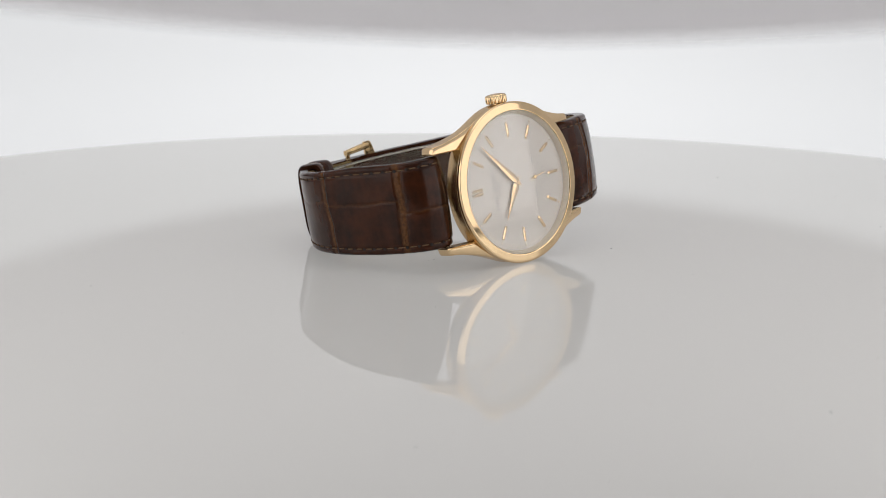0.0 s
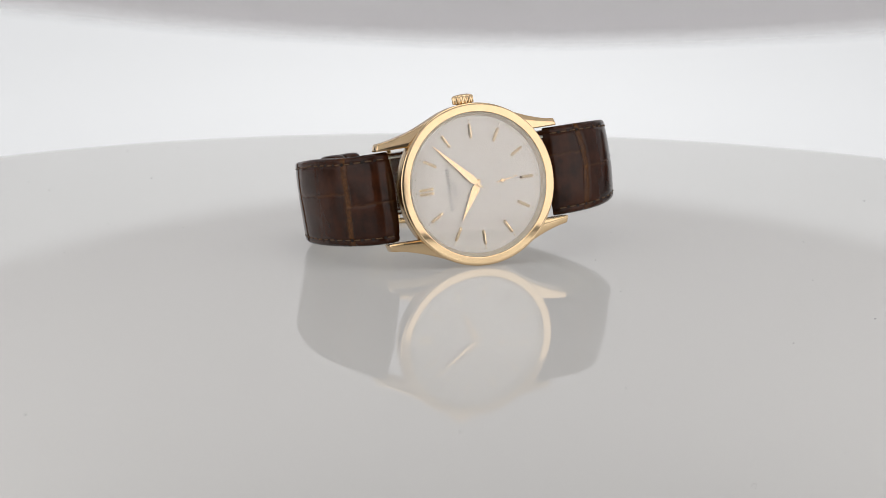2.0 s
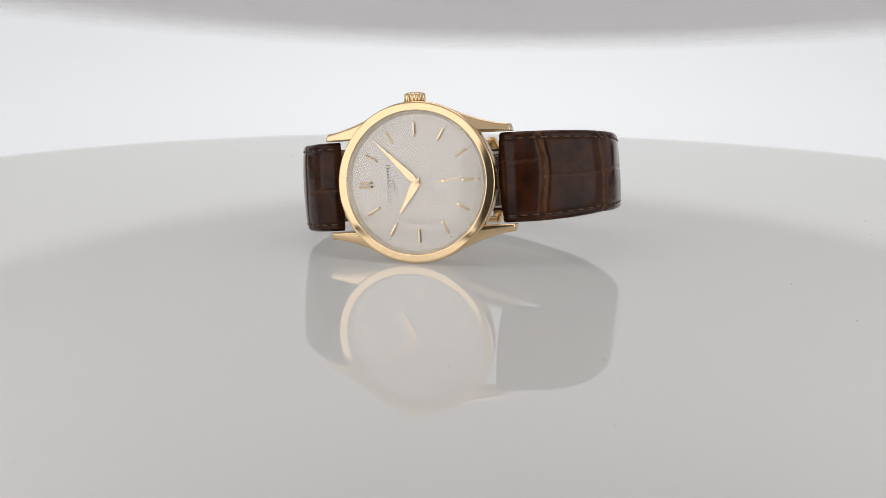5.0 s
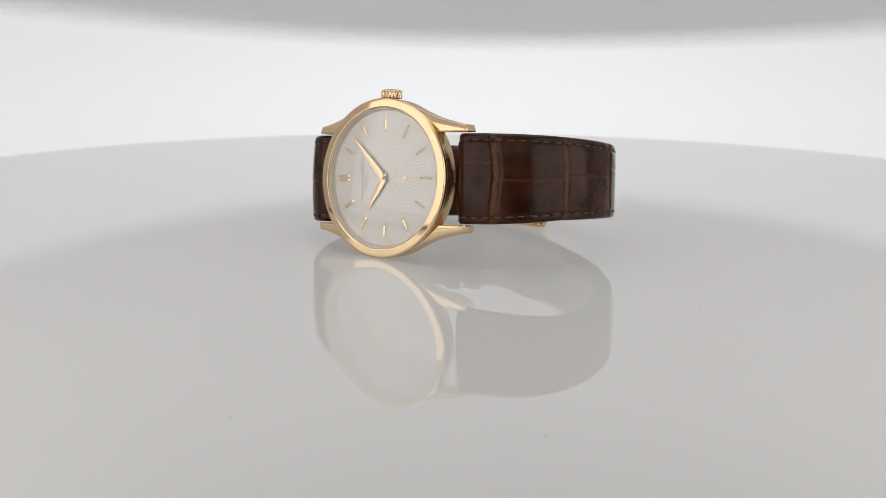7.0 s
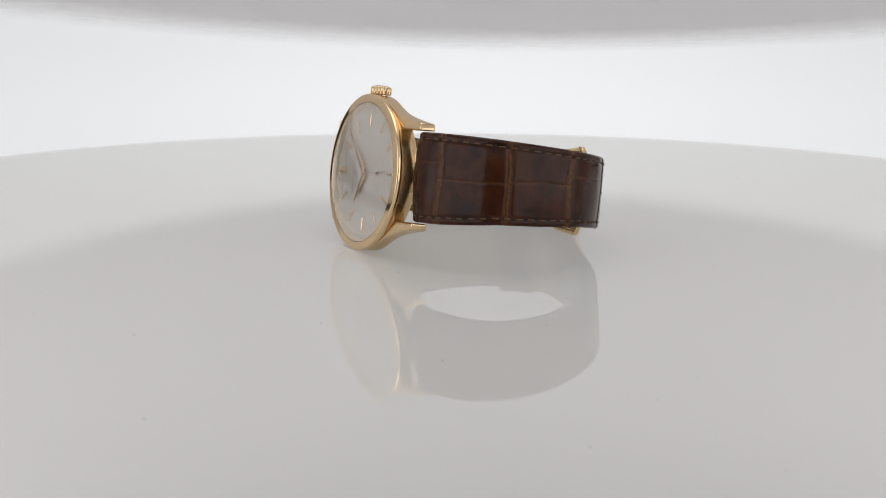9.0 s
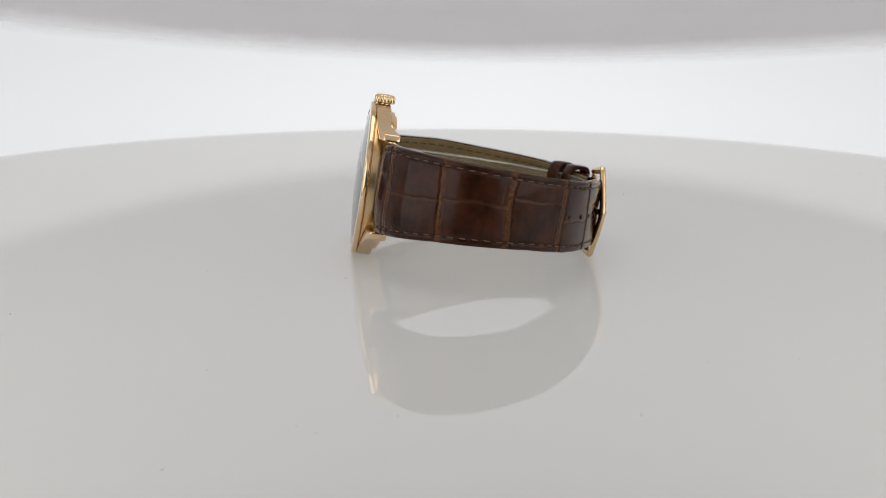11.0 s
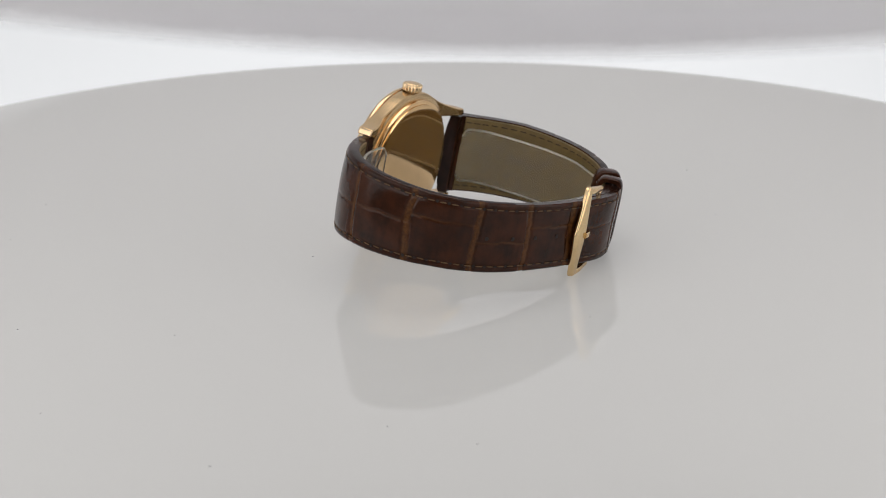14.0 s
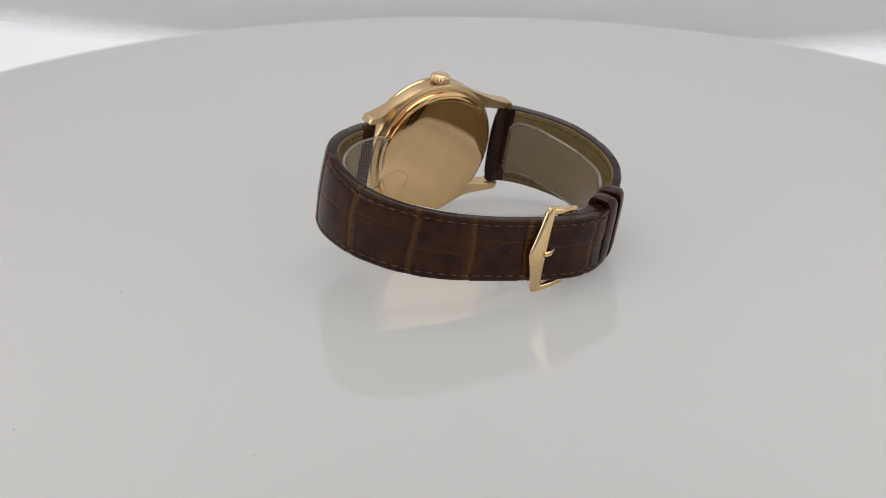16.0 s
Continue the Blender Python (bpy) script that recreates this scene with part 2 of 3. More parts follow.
# ---- the photo drum round the turntable ----
def build_studio():
    # cloth drum: lower hem hangs above the table, a port cut in it for the lens
    r, top, n = 248.0, 360.0, 180
    verts, faces, ring = [], [], {}
    levels = [0.0, 0.06, 0.14, 0.20, 0.27, 0.5, 0.75, 1.0]

    def hem(a):
        x = r * math.cos(a)
        if math.sin(a) > 0:
            up = 28.0 + 13.0 * (min(abs(x), 175.0) / 155.0) ** 2 - 0.012 * x
            return up - 50.0 * min(1.0, max(0.0, (abs(x) - 180.0) / 40.0))
        return -5.0
    for i in range(n):
        a = 2 * math.pi * i / n
        for rr in (r, r + 3.0):
            for L in levels:
                low = hem(a) + 5.0
                z = low + (top - low) * L
                verts.append((rr * math.cos(a), rr * math.sin(a), z))
    k = len(levels)

    def port(i):
        a = 2 * math.pi * (i + 0.5) / n
        return math.sin(a) < 0 and abs(r * math.cos(a) - 10.0) < 68
    for i in range(n):
        b, c = i * 2 * k, ((i + 1) % n) * 2 * k
        for j in range(k - 1):
            if port(i) and levels[j] < 0.24:
                continue
            faces += [(b + j, c + j, c + j + 1, b + j + 1), (b + k + j, b + k + j + 1, c + k + j + 1, c + k + j)]
        if not port(i):
            faces.append((b, b + k, c + k, c))
    # strip added over the back hem, fading out downwards to blur its edge
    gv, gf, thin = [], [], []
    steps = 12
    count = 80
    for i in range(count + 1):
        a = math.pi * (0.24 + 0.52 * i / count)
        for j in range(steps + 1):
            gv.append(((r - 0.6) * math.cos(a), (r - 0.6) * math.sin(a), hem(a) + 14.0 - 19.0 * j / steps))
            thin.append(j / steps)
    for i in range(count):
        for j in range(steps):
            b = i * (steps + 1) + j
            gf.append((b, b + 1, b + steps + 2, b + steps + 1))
    gm = mesh("hem_fade", gv, gf, fading_strip())
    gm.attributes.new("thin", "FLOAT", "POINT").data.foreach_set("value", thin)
    drum = new("photo_drum", mesh("photo_drum", verts, faces, DRUM))
    tagged(drum, "white translucent diffuser drum hanging round the turntable", "photo tent", kind="structure")
    part("hem_fade", gm, drum, "added white strip along the hem, fading out to blur its edge")
    lid = new("ceiling", disc("ceiling", 247, 363, 3, DRUM, 96))
    tagged(lid, "white cloth lid of the photo drum", "ceiling", kind="structure")
    # backlit ring beyond the hem
    prof = [(420, -60), (424, -60), (424, 150), (420, 150)]
    verts, faces = [], []
    m = 96
    for i in range(m + 1):
        a = math.pi * (0.27 + 0.46 * i / m)
        for rr, z in prof:
            verts.append((rr * math.cos(a), rr * math.sin(a), z))
    for i in range(m):
        for j in range(4):
            faces.append((i * 4 + j, i * 4 + (j + 1) % 4, (i + 1) * 4 + (j + 1) % 4, (i + 1) * 4 + j))
    wall = new("backdrop", mesh("backdrop", verts, faces, GLOW))
    tagged(wall, "backlit white curved panel behind the drum", "backdrop", kind="structure")
    floor = new("floor", disc("floor", 900, -62, 6, DRUM, 96))
    tagged(floor, "plain white bench under the turntable", "floor", kind="structure")
    roof = new("ceiling", box("ceiling", 1900, 1820, 20, ROOM))
    roof.matrix_world = at(0, 0, 692)
    tagged(roof, "grey painted ceiling of the studio", "ceiling", kind="structure")
    # studio room behind the lens
    for name, m4, sx, sy in (("wall_south", at(0, -900, 300), 1900, 760), ("wall_north", at(0, 900, 300), 1900, 760)):
        tagged(new(name, box(name, sx, 20, sy, ROOM)), "grey painted wall of the studio", "wall", kind="structure").matrix_world = m4
    for name, x in (("wall_west", -950), ("wall_east", 950)):
        tagged(new(name, box(name, 20, 1780, 760, ROOM)), "grey painted wall of the studio", "wall", kind="structure").matrix_world = at(x, 0, 300)


build_studio()


# ---- the black lens that mirrors in the dial and bezel, on its stand outside the drum ----
def build_lens():
    lens = tagged(new("camera_lens"), "black round camera lens on a post outside the drum", "lens")
    facing = look((EYE[0], EYE[1] - 0.012, EYE[2] + 0.0024), AIM)
    body = [(0, 0.5), (26, 1.5), (30, 3.0), (32, 4.0), (40, 4.5), (42, 2.5), (42, -12), (40, -14), (40, -60), (38, -62), (0, -62)]
    part("barrel", lathe("barrel", body, BLACK, 64, closed=False), lens, "smooth black lens barrel", facing @ at(0, 0, 0, 180))
    foot = [(0, 0.2), (45, 0.2), (45, 5), (42, 7), (9, 8), (8, 10), (8, 112), (0, 112)]
    part("post", lathe("post", foot, BLACK, 48, closed=False), lens, "black round post and foot", at(EYE[0] * 1000, EYE[1] * 1000 - 55, -62))
    return lens


build_lens()


# ---- turntable ----
def build_turntable():
    base = new("turntable")
    tagged(base, "round glossy white acrylic turntable, slowly turning and tilting", "turntable")
    r = 201.2
    prof = [(0, 0), (60, 0), (120, 0), (180, 0), (r - 3, 0), (r - 1.4, 0), (r - 1.2, -0.02), (r - 0.35, -0.35), (r, -1.2), (r, -5), (r - 0.6, -6), (0, -6)]
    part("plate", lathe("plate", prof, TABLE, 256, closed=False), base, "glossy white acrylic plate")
    part("hub", lathe("hub", [(0, -6.2), (45, -6.2), (45, -16), (30, -17), (30, -30), (0, -30)], BLACK, 48, closed=False), base, "black metal hub under the plate")
    # specks of dust on the plate
    rng = random.Random(5)
    verts, faces = [], []
    for i in range(60):
        a, d, s = rng.uniform(0, 6.283), 190 * math.sqrt(rng.random()), rng.uniform(0.08, 0.2)
        x, y, b = d * math.cos(a), d * math.sin(a), len(verts)
        verts += [(x - s, y - s * 0.7, 0.0), (x + s, y - s, 0.0), (x + s * 0.8, y + s, 0.0), (x - s, y + s, 0.0), (x, y, s)]
        faces += [(b, b + 1, b + 4), (b + 1, b + 2, b + 4), (b + 2, b + 3, b + 4), (b + 3, b, b + 4)]
    tagged(part("dust", mesh("dust", verts, faces, DUST), base), "tiny grey dust specks", kind="stuff")
    return base


turntable = build_turntable()


# ---- wristwatch; its space: x to 6 o'clock, y to the crown, z out of the dial ----
R_CASE = 18.5


def build_lug(sx, sy, case):
    """One lug: the case flank carried on in one sweep to a squared, down-turned tip."""
    secs = []
    for x in np.linspace(0, 21.9, 45):
        out = float(np.interp(x, (0.0, 2.0, 4.0, 6.0, 8.0, 9.5, 11.0, 13.0, 14.8, 16.5, 18.0, 19.5, 21.9), (18.4, 18.29, 17.96, 17.39, 16.55, 15.85, 15.2, 14.4, 13.75, 13.25, 12.85, 12.55, 12.3)))
        inn = max(10.6, math.sqrt(max(0.0, 16.6 ** 2 - x * x)))
        far = max(0.0, (x - 8.0) / 13.9)
        top = 0.32 - 1.9 * far ** 1.5
        foot = min(1.0, max(0.0, (x - 12.5) / 8.0))
        bot = -3.25 - 2.25 * foot * foot * (3 - 2 * foot)
        b = 0.26
        sec = [(inn, top - b), (inn + b, top), (out - b - 0.1, top), (out, top - b), (out + 0.06, (top + bot) / 2), (out, bot + b), (out - b, bot), (inn + b, bot), (inn, bot + b)]
        cut = 0.55 * max(0.0, (x - 17.0) / 4.9) ** 2
        secs.append([(sx * (x - cut * (y - inn) / (out - inn)), sy * y, z) for y, z in sec])
    # rounded end
    last = secs[-1]
    c = np.mean(np.array(last), 0)
    for grow, out in ((0.985, 0.1), (0.93, 0.22), (0.8, 0.32), (0.4, 0.38)):
        secs.append([tuple(c + (np.array(v) - c) * grow + np.array([sx * out, 0, -0.02])) for v in last])
    me = loft("lug", secs, GOLD_CASE, sharp=40)
    # brushed flanks, polished top and end
    me.materials.append(GOLD)
    for f in me.polygons:
        if abs(f.normal.y) < 0.6 and (f.normal.z > 0.5 or f.center.x * sx > 0.0213):
            f.material_index = 1
    part("lug", me, case)


def dauphine(name, length, tail, half, mat, h):
    """A faceted leaf hand along +x with a ridge."""
    b, rg = h, h + 0.07
    wx = length * 0.12
    pts = [(length, 0, b), (wx, half, b), (-tail, 0, b), (wx, -half, b), (wx, 0, rg), (length * 0.97, 0, b + 0.03), (-tail * 0.8, 0, b + 0.04),
           (length, 0, b - 0.12), (wx, half, b - 0.12), (-tail, 0, b - 0.12), (wx, -half, b - 0.12)]
    faces = [(0, 1, 4, 5), (5, 4, 3, 0), (1, 2, 6, 4), (4, 6, 2, 3), (0, 7, 8, 1), (1, 8, 9, 2), (2, 9, 10, 3), (3, 10, 7, 0), (7, 10, 9, 8)]
    return mesh(name, pts, faces, mat, smooth=False)


def lettering(name, words, size, mat):
    """Flat printed words in the built-in font, centred, as a mesh."""
    curve = bpy.data.curves.new(name, "FONT")
    curve.body, curve.size, curve.align_x, curve.resolution_u = words, size * MM, "CENTER", 3
    ob = bpy.data.objects.new(name, curve)
    me = bpy.data.meshes.new_from_object(ob)
    bpy.data.objects.remove(ob)
    me.name = name
    me.materials.clear()
    me.materials.append(mat)
    return me


def clock(deg):
    """Turn about z that takes +x to the given clock angle (12 at -x, clockwise seen from the front)."""
    return 180.0 - deg


def build_head(watch):
    case = part("case", lathe("case", [(16.52, 0.3), (18.1, 0.3), (18.32, 0.1), (18.35, -1.3), (18.3, -2.9), (18.1, -3.25), (17.2, -3.55), (16.52, -3.55)], GOLD_CASE, 160), watch, "polished yellow gold case band")
    for sx in (-1, 1):
        for sy in (-1, 1):
            build_lug(sx, sy, case)
    part("bezel", lathe("bezel", [(16.5, 1.4), (16.52, 1.57), (16.58, 1.645), (16.66, 1.665), (16.75, 1.658), (17.05, 1.627), (17.45, 1.585), (17.9, 1.538), (18.3, 1.495), (18.38, 1.465), (18.5, 1.36), (18.58, 1.15), (18.6, 0.85), (18.6, 0.65), (18.54, 0.45), (18.35, 0.32), (16.5, 0.32)], GOLD, 192), watch, "polished yellow gold bezel")
    part("rehaut", lathe("rehaut", [(15.65, 0.0), (16.2, 1.25), (16.48, 1.4), (16.52, 1.3), (16.52, -0.3), (15.65, -0.3)], FLANGE, 160), watch, "inner gold flange ring")
    prof = [(16.54 * j / 16, 1.5 + 1.3 * (1 - (j / 16) ** 2)) for j in range(17)] + [(16.54 * j / 16, 1.15 + 1.0 * (1 - (j / 16) ** 2)) for j in range(16, -1, -1)]
    glass = part("crystal", lathe("crystal", prof, CRYSTAL, 128, closed=False), watch, "clear domed sapphire crystal")
    glass.visible_shadow = False
    back = part("case_back", lathe("case_back", [(0, -5.25), (12, -5.22), (15.4, -5.1), (15.75, -5.0), (15.8, -4.6), (16.1, -4.55), (16.6, -4.45), (16.75, -4.1), (16.75, -3.5), (0, -3.5)], GOLD_BACK, 160, closed=False), watch, "mirror-polished yellow gold case back")
    # a loose fibre clings to the back
    _, q, _ = smooth_path([(15.0, -6.4), (13.9, -4.0), (10.3, -3.1), (7.5, -5.6), (8.7, -8.2)], 0.5)
    secs = [[(x + 0.05 * math.cos(a), y + 0.05 * math.sin(a), -5.31 + 0.05 * math.sin(a + 1.57)) for a in np.linspace(0, 2 * math.pi, 6, endpoint=False)] for x, y in q]
    part("loose_fibre", loft("loose_fibre", secs, PLASTIC_EDGE, sharp=80), back, "thin clear loose fibre")
    # crown with flutes
    secs = []
    n = 216
    for y, r, dep in ((17.8, 1.5, 0), (18.5, 1.5, 0), (18.53, 2.1, 0.05), (18.7, 2.5, 0.22), (20.15, 2.5, 0.22), (20.4, 2.28, 0.14), (20.57, 1.95, 0.0), (20.75, 1.1, 0.0), (20.79, 0.2, 0.0)):
        sec = []
        for i in range(n):
            a = 2 * math.pi * i / n
            rr = r - dep * (0.5 + 0.5 * math.cos(18 * a))
            sec.append((rr * math.cos(a), y, -1.65 + rr * math.sin(a)))
        secs.append(sec)
    part("crown", loft("crown", secs, GOLD, sharp=60), watch, "fluted yellow gold winding crown")
    # dial and its furniture
    dial = part("dial", disc("dial", 15.8, 0.0, 0.3, DIAL, 128, 0.0, 12), watch, "silvered opaline dial")
    # baton with a roof ridge and a lozenge facet at its inner end
    lo_z, tip_z, ridge = 0.20, 0.08, 0.34
    outline = ((10.4, 0.0), (10.75, -0.33), (13.75, -0.33), (13.95, 0.0), (13.75, 0.33), (10.75, 0.33))
    verts = [(x, y, 0) for x, y in outline] + [(x, y, tip_z if y == 0 else lo_z) for x, y in outline] + [(11.25, 0, ridge), (13.6, 0, ridge)]
    faces = [(i, (i + 1) % 6, 6 + (i + 1) % 6, 6 + i) for i in range(6)] + [(6, 7, 12, 11), (7, 8, 13, 12), (12, 13, 10, 11), (8, 9, 13), (9, 10, 13), (5, 4, 3, 2, 1, 0)]
    marker = mesh("hour_marker", verts, faces, GOLD_MARK, smooth=False)
    for k in range(1, 12):
        part("hour_marker", marker, dial, "", at(0, 0, 0.0, 0, 0, clock(30 * k)))
    for dy in (-0.46, 0.46):
        part("hour_marker", marker, dial, "", at(0, dy, 0.0, 0, 0, 180))
    small, big = (lathe("minute_dot", [(0, 0.12 * s), (0.07 * s, 0.1 * s), (0.11 * s, 0.03 * s), (0.11 * s, 0)], BEAD, 8, closed=False) for s in (1.75, 2.4))
    for k in range(60):
        a = radians(clock(6 * k))
        part("minute_dot", big if k % 5 == 0 else small, dial, "", at(14.72 * math.cos(a), 14.72 * math.sin(a), 0.0))
    lo, hi = box("tick", 1.6, 0.14, 0.02, INK), box("tick", 0.75, 0.14, 0.02, INK)
    for k in range(12):
        a = radians(clock(30 * k))
        r = 3.75 if k % 3 == 0 else 3.35
        part("seconds_tick", lo if k % 3 == 0 else hi, dial, "", at(6.15 + r * math.cos(a), r * math.sin(a), 0.012, 0, 0, clock(30 * k)))
    # printed maker's line and place line, as plain bars
    x0 = -6.75
    ys = [-4.9 + 0.70 * i for i in range(14) if i != 5]
    tall = box("print_bar", 0.85, 0.25, 0.016, GREY_INK)
    for y in ys:
        part("print_bar", tall, dial, "", at(x0, y, 0.011))
    part("place_line", lettering("place_line", "GEN\u00c8VE", 0.95, INK), dial, "small black printed place name", at(-5.2, -0.35, 0.012, 0, 0, 90))
    # hands, stopped
    part("hour_hand", dauphine("hour_hand", 9.3, 1.5, 0.95, GOLD_HAND, 0.55), dial, "faceted gold leaf-shaped hour hand", at(0, 0, 0, 0, 0, clock(302.0)))
    part("minute_hand", dauphine("minute_hand", 14.3, 1.6, 0.85, GOLD_HAND, 0.85), dial, "faceted gold leaf-shaped minute hand", at(0, 0, 0, 0, 0, clock(46.3)))
    part("hand_pin", lathe("hand_pin", [(0, 1.2), (0.25, 1.2), (0.32, 1.1), (0.32, 0.1)], GOLD, 16, closed=False), dial)
    sec = part("seconds_hand", mesh("seconds_hand", [(-1.4, -0.10, 0.25), (3.7, -0.05, 0.25), (3.7, 0.05, 0.25), (-1.4, 0.10, 0.25), (-1.4, -0.10, 0.33), (3.7, -0.05, 0.30), (3.7, 0.05, 0.30), (-1.4, 0.10, 0.33)],
               [(0, 1, 5, 4), (1, 2, 6, 5), (2, 3, 7, 6), (3, 0, 4, 7), (4, 5, 6, 7), (3, 2, 1, 0)], GOLD, smooth=False), dial, "slim gold seconds hand", at(6.15, 0, 0, 0, 0, clock(171)))
    part("seconds_hub", lathe("seconds_hub", [(0, 0.42), (0.38, 0.42), (0.48, 0.36), (0.48, 0.2), (0.12, 0.2), (0.12, 0.0)], GOLD, 20, closed=False), dial, "", at(6.15, 0, 0))
    for sx in (-1, 1):
        part("spring_bar", loft("spring_bar", [[(sx * 20.7 + 0.5 * math.cos(a), y, -4.1 + 0.5 * math.sin(a)) for a in np.linspace(0, 2 * math.pi, 12, endpoint=False)] for y in (-9.9, 9.9)], GOLD), watch)


# outer line of the strap loop in (x, z); long piece from the 6 o'clock lugs, short piece from the 12 o'clock lugs
LONG = [(19.0, -3.3), (20.6, -2.5), (23.0, -2.4), (26.5, -3.3), (30.5, -4.9), (35.0, -7.9), (39.2, -13.0), (41.6, -19.5), (42.1, -26.0), (41.3, -32.0), (38.8, -37.6), (34.2, -43.2), (27.5, -48.2), (20.0, -51.8), (12.0, -54.6), (4.0, -56.7), (-4.0, -58.1), (-11.0, -57.2), (-17.2, -54.2), (-22.0, -50.2), (-25.5, -45.8)]
SHORT = [(-19.0, -3.3), (-20.6, -2.5), (-23.0, -2.5), (-26.0, -4.2), (-29.2, -8.0), (-32.0, -14.0), (-33.6, -21.0), (-33.9, -28.0), (-32.6, -34.6), (-29.3, -41.2), (-24.5, -46.8), (-18.5, -51.6), (-12.0, -54.7), (-5.5, -56.2), (0.5, -55.6)]
LONG_SEAMS = [(28.4, -4.3), (40.2, -15.5), (41.0, -30.4), (33.2, -43.3), (22.0, -51.4), (9.0, -56.0), (-9.0, -58.0)]
SHORT_SEAMS = [(-28.8, -7.4), (-33.9, -27.0), (-28.5, -42.2)]


def strap_width(z):
    return 20.6 - 4.6 * min(1.0, max(0.0, (-z - 3.0) / 50.0))


def build_strap(watch, name, points, seams, out, thick0, thick1, label, seed, dots, vivid):
    def bump(z):
        return 0.0 if dots else min(1.0, max(0.0, (-z - 6.0) / 12.0)) * min(1.0, max(0.0, (56.0 + z) / 10.0))

    def waist(z):
        return min(1.0, max(0.0, (-z - 4.0) / 10.0)) * min(1.0, max(0.0, (46.0 + z) / 10.0)) if dots else 0.0

    def width(z):
        return strap_width(z) + 0.9 * bump(z) - 0.7 * waist(z)

    def rise(z):
        return 0.5 * bump(z) + 0.35 * waist(z)

    s, q, tan = smooth_path(points, 0.25)
    nrm = np.stack([-tan[:, 1], tan[:, 0]], 1) * out
    total = s[-1]
    near = [s[np.argmin(((q - np.array(p)) ** 2).sum(1))] for p in seams]
    nv = 64
    vv = np.linspace(-1, 1, nv)
    verts, tags, runs = [], [], []
    for i in range(len(s)):
        w = width(q[i, 1]) / 2
        endr = min(1.0, s[i] / 1.6)
        th = thick0 + (thick1 - thick0) * min(1.0, s[i] / (0.55 * total))
        th *= 0.8 + 0.2 * math.sqrt(endr * (2 - endr))
        if total - s[i] < 6 and dots:
            w *= 0.55 + 0.45 * math.sqrt(max(0, 1 - (1 - (total - s[i]) / 6) ** 2))
        pad = 0.9 * max(0.0, 1 - s[i] / (0.6 * total))
        for v in vv:
            edge = (1 - abs(v)) * w
            lift = pad * (1 - v * v) ** 0.7
            lift -= 0.35 * max(0, 1 - edge / 0.6) ** 2
            lift -= 0.16 * math.exp(-((edge - 1.5) / 0.35) ** 2)
            d = min(abs(s[i] - a - 0.28 * math.sin(v * 2.6 + seed + 1.7 * k) - 0.5 * noise.noise((v * 1.6, seed, 4.0 * k)) - 0.2 * noise.noise((v * 6.0, seed, 9.0 * k))) for k, a in enumerate(near))
            d = max(d, 0.0)
            rough = 0.82 + 0.5 * noise.noise((s[i] * 2.2, v * 9.0, seed + 2))
            cell = sum(1 for a in near if s[i] > a + 4.0)
            bw = 0.50 + 0.34 * abs(math.sin(1.9 * cell + seed))
            g = math.exp(-((d - bw) / 0.22) ** 2)
            band = math.exp(-(d / bw) ** 4) * max(0.0, min(1.0, rough))
            # crease along the middle, broken at the cross seams
            cell = sum(1 for a in near if s[i] > a)
            mid = (0.12 + 0.25 * math.sin(cell * 2.4 + seed)) * w + 0.5 * noise.noise((s[i] * 0.16, 3.0, seed)) + 0.25 * noise.noise((s[i] * 0.7, 5.0, seed))
            c = math.exp(-((v * w - mid) / 0.24) ** 2) * (0.7 + 0.3 * noise.noise((s[i] * 0.12, 8.0, seed)))
            fold = max(0.0, noise.noise((s[i] * 0.28, v * 2.2, seed + 4))) ** 2 * 0.10
            lift -= 0.20 * g + 0.20 * c + fold + 0.20 * band
            lift += 0.10 * noise.noise((s[i] * 0.13, v * 1.4, seed + 9))
            tags.append(min(1.0, max(0.0, vivid * band + 0.5 * c)))
            runs += [s[i] * (0.9 if s[i] < 0.55 * total else 1.5), v * w * 0.11, seed]
            pos = q[i] + nrm[i] * (lift - 0.9 * pad * 0.3)
            verts.append((pos[0], v * w + rise(q[i, 1]), pos[1]))
        for v in vv[::-9]:
            pos = q[i] - nrm[i] * (th - 0.05)
            verts.append((pos[0], v * (w - 0.12) + rise(q[i, 1]), pos[1]))
            tags.append(0.0)
            runs += [s[i], v * 0.5, seed]
    k = nv + len(vv[::-9])
    faces = []
    for i in range(len(s) - 1):
        for j in range(k):
            a, b = i * k + j, i * k + (j + 1) % k
            faces.append((a, b, b + k, a + k))
    faces.append(tuple(range(k)))
    faces.append(tuple((len(s) - 1) * k + j for j in range(k))[::-1])
    me = mesh(name, verts, faces, LEATHER, sharp=50)
    me.materials.append(LEATHER_DARK)
    for f in me.polygons:
        lo_, hi_ = min(i % k for i in f.vertices), max(i % k for i in f.vertices)
        if (lo_, hi_) in ((nv - 1, nv), (0, k - 1)):
            f.material_index = 1
    attr = me.attributes.new("seam", "FLOAT", "POINT")
    attr.data.foreach_set("value", tags)
    me.attributes.new("strap_run", "FLOAT_VECTOR", "POINT").data.foreach_set("vector", runs)
    strap = part(name, me, watch, label)
    hole = lathe("strap_hole", [(0, 0.0), (0.35, 0.0), (0.5, 0.02), (0.55, -0.3)], PIT, 14, closed=False)
    # lining, a little narrower, inside the loop
    secs = []
    lo, hi = 6.0, total - (3.0 if not dots else 0.62 * total)
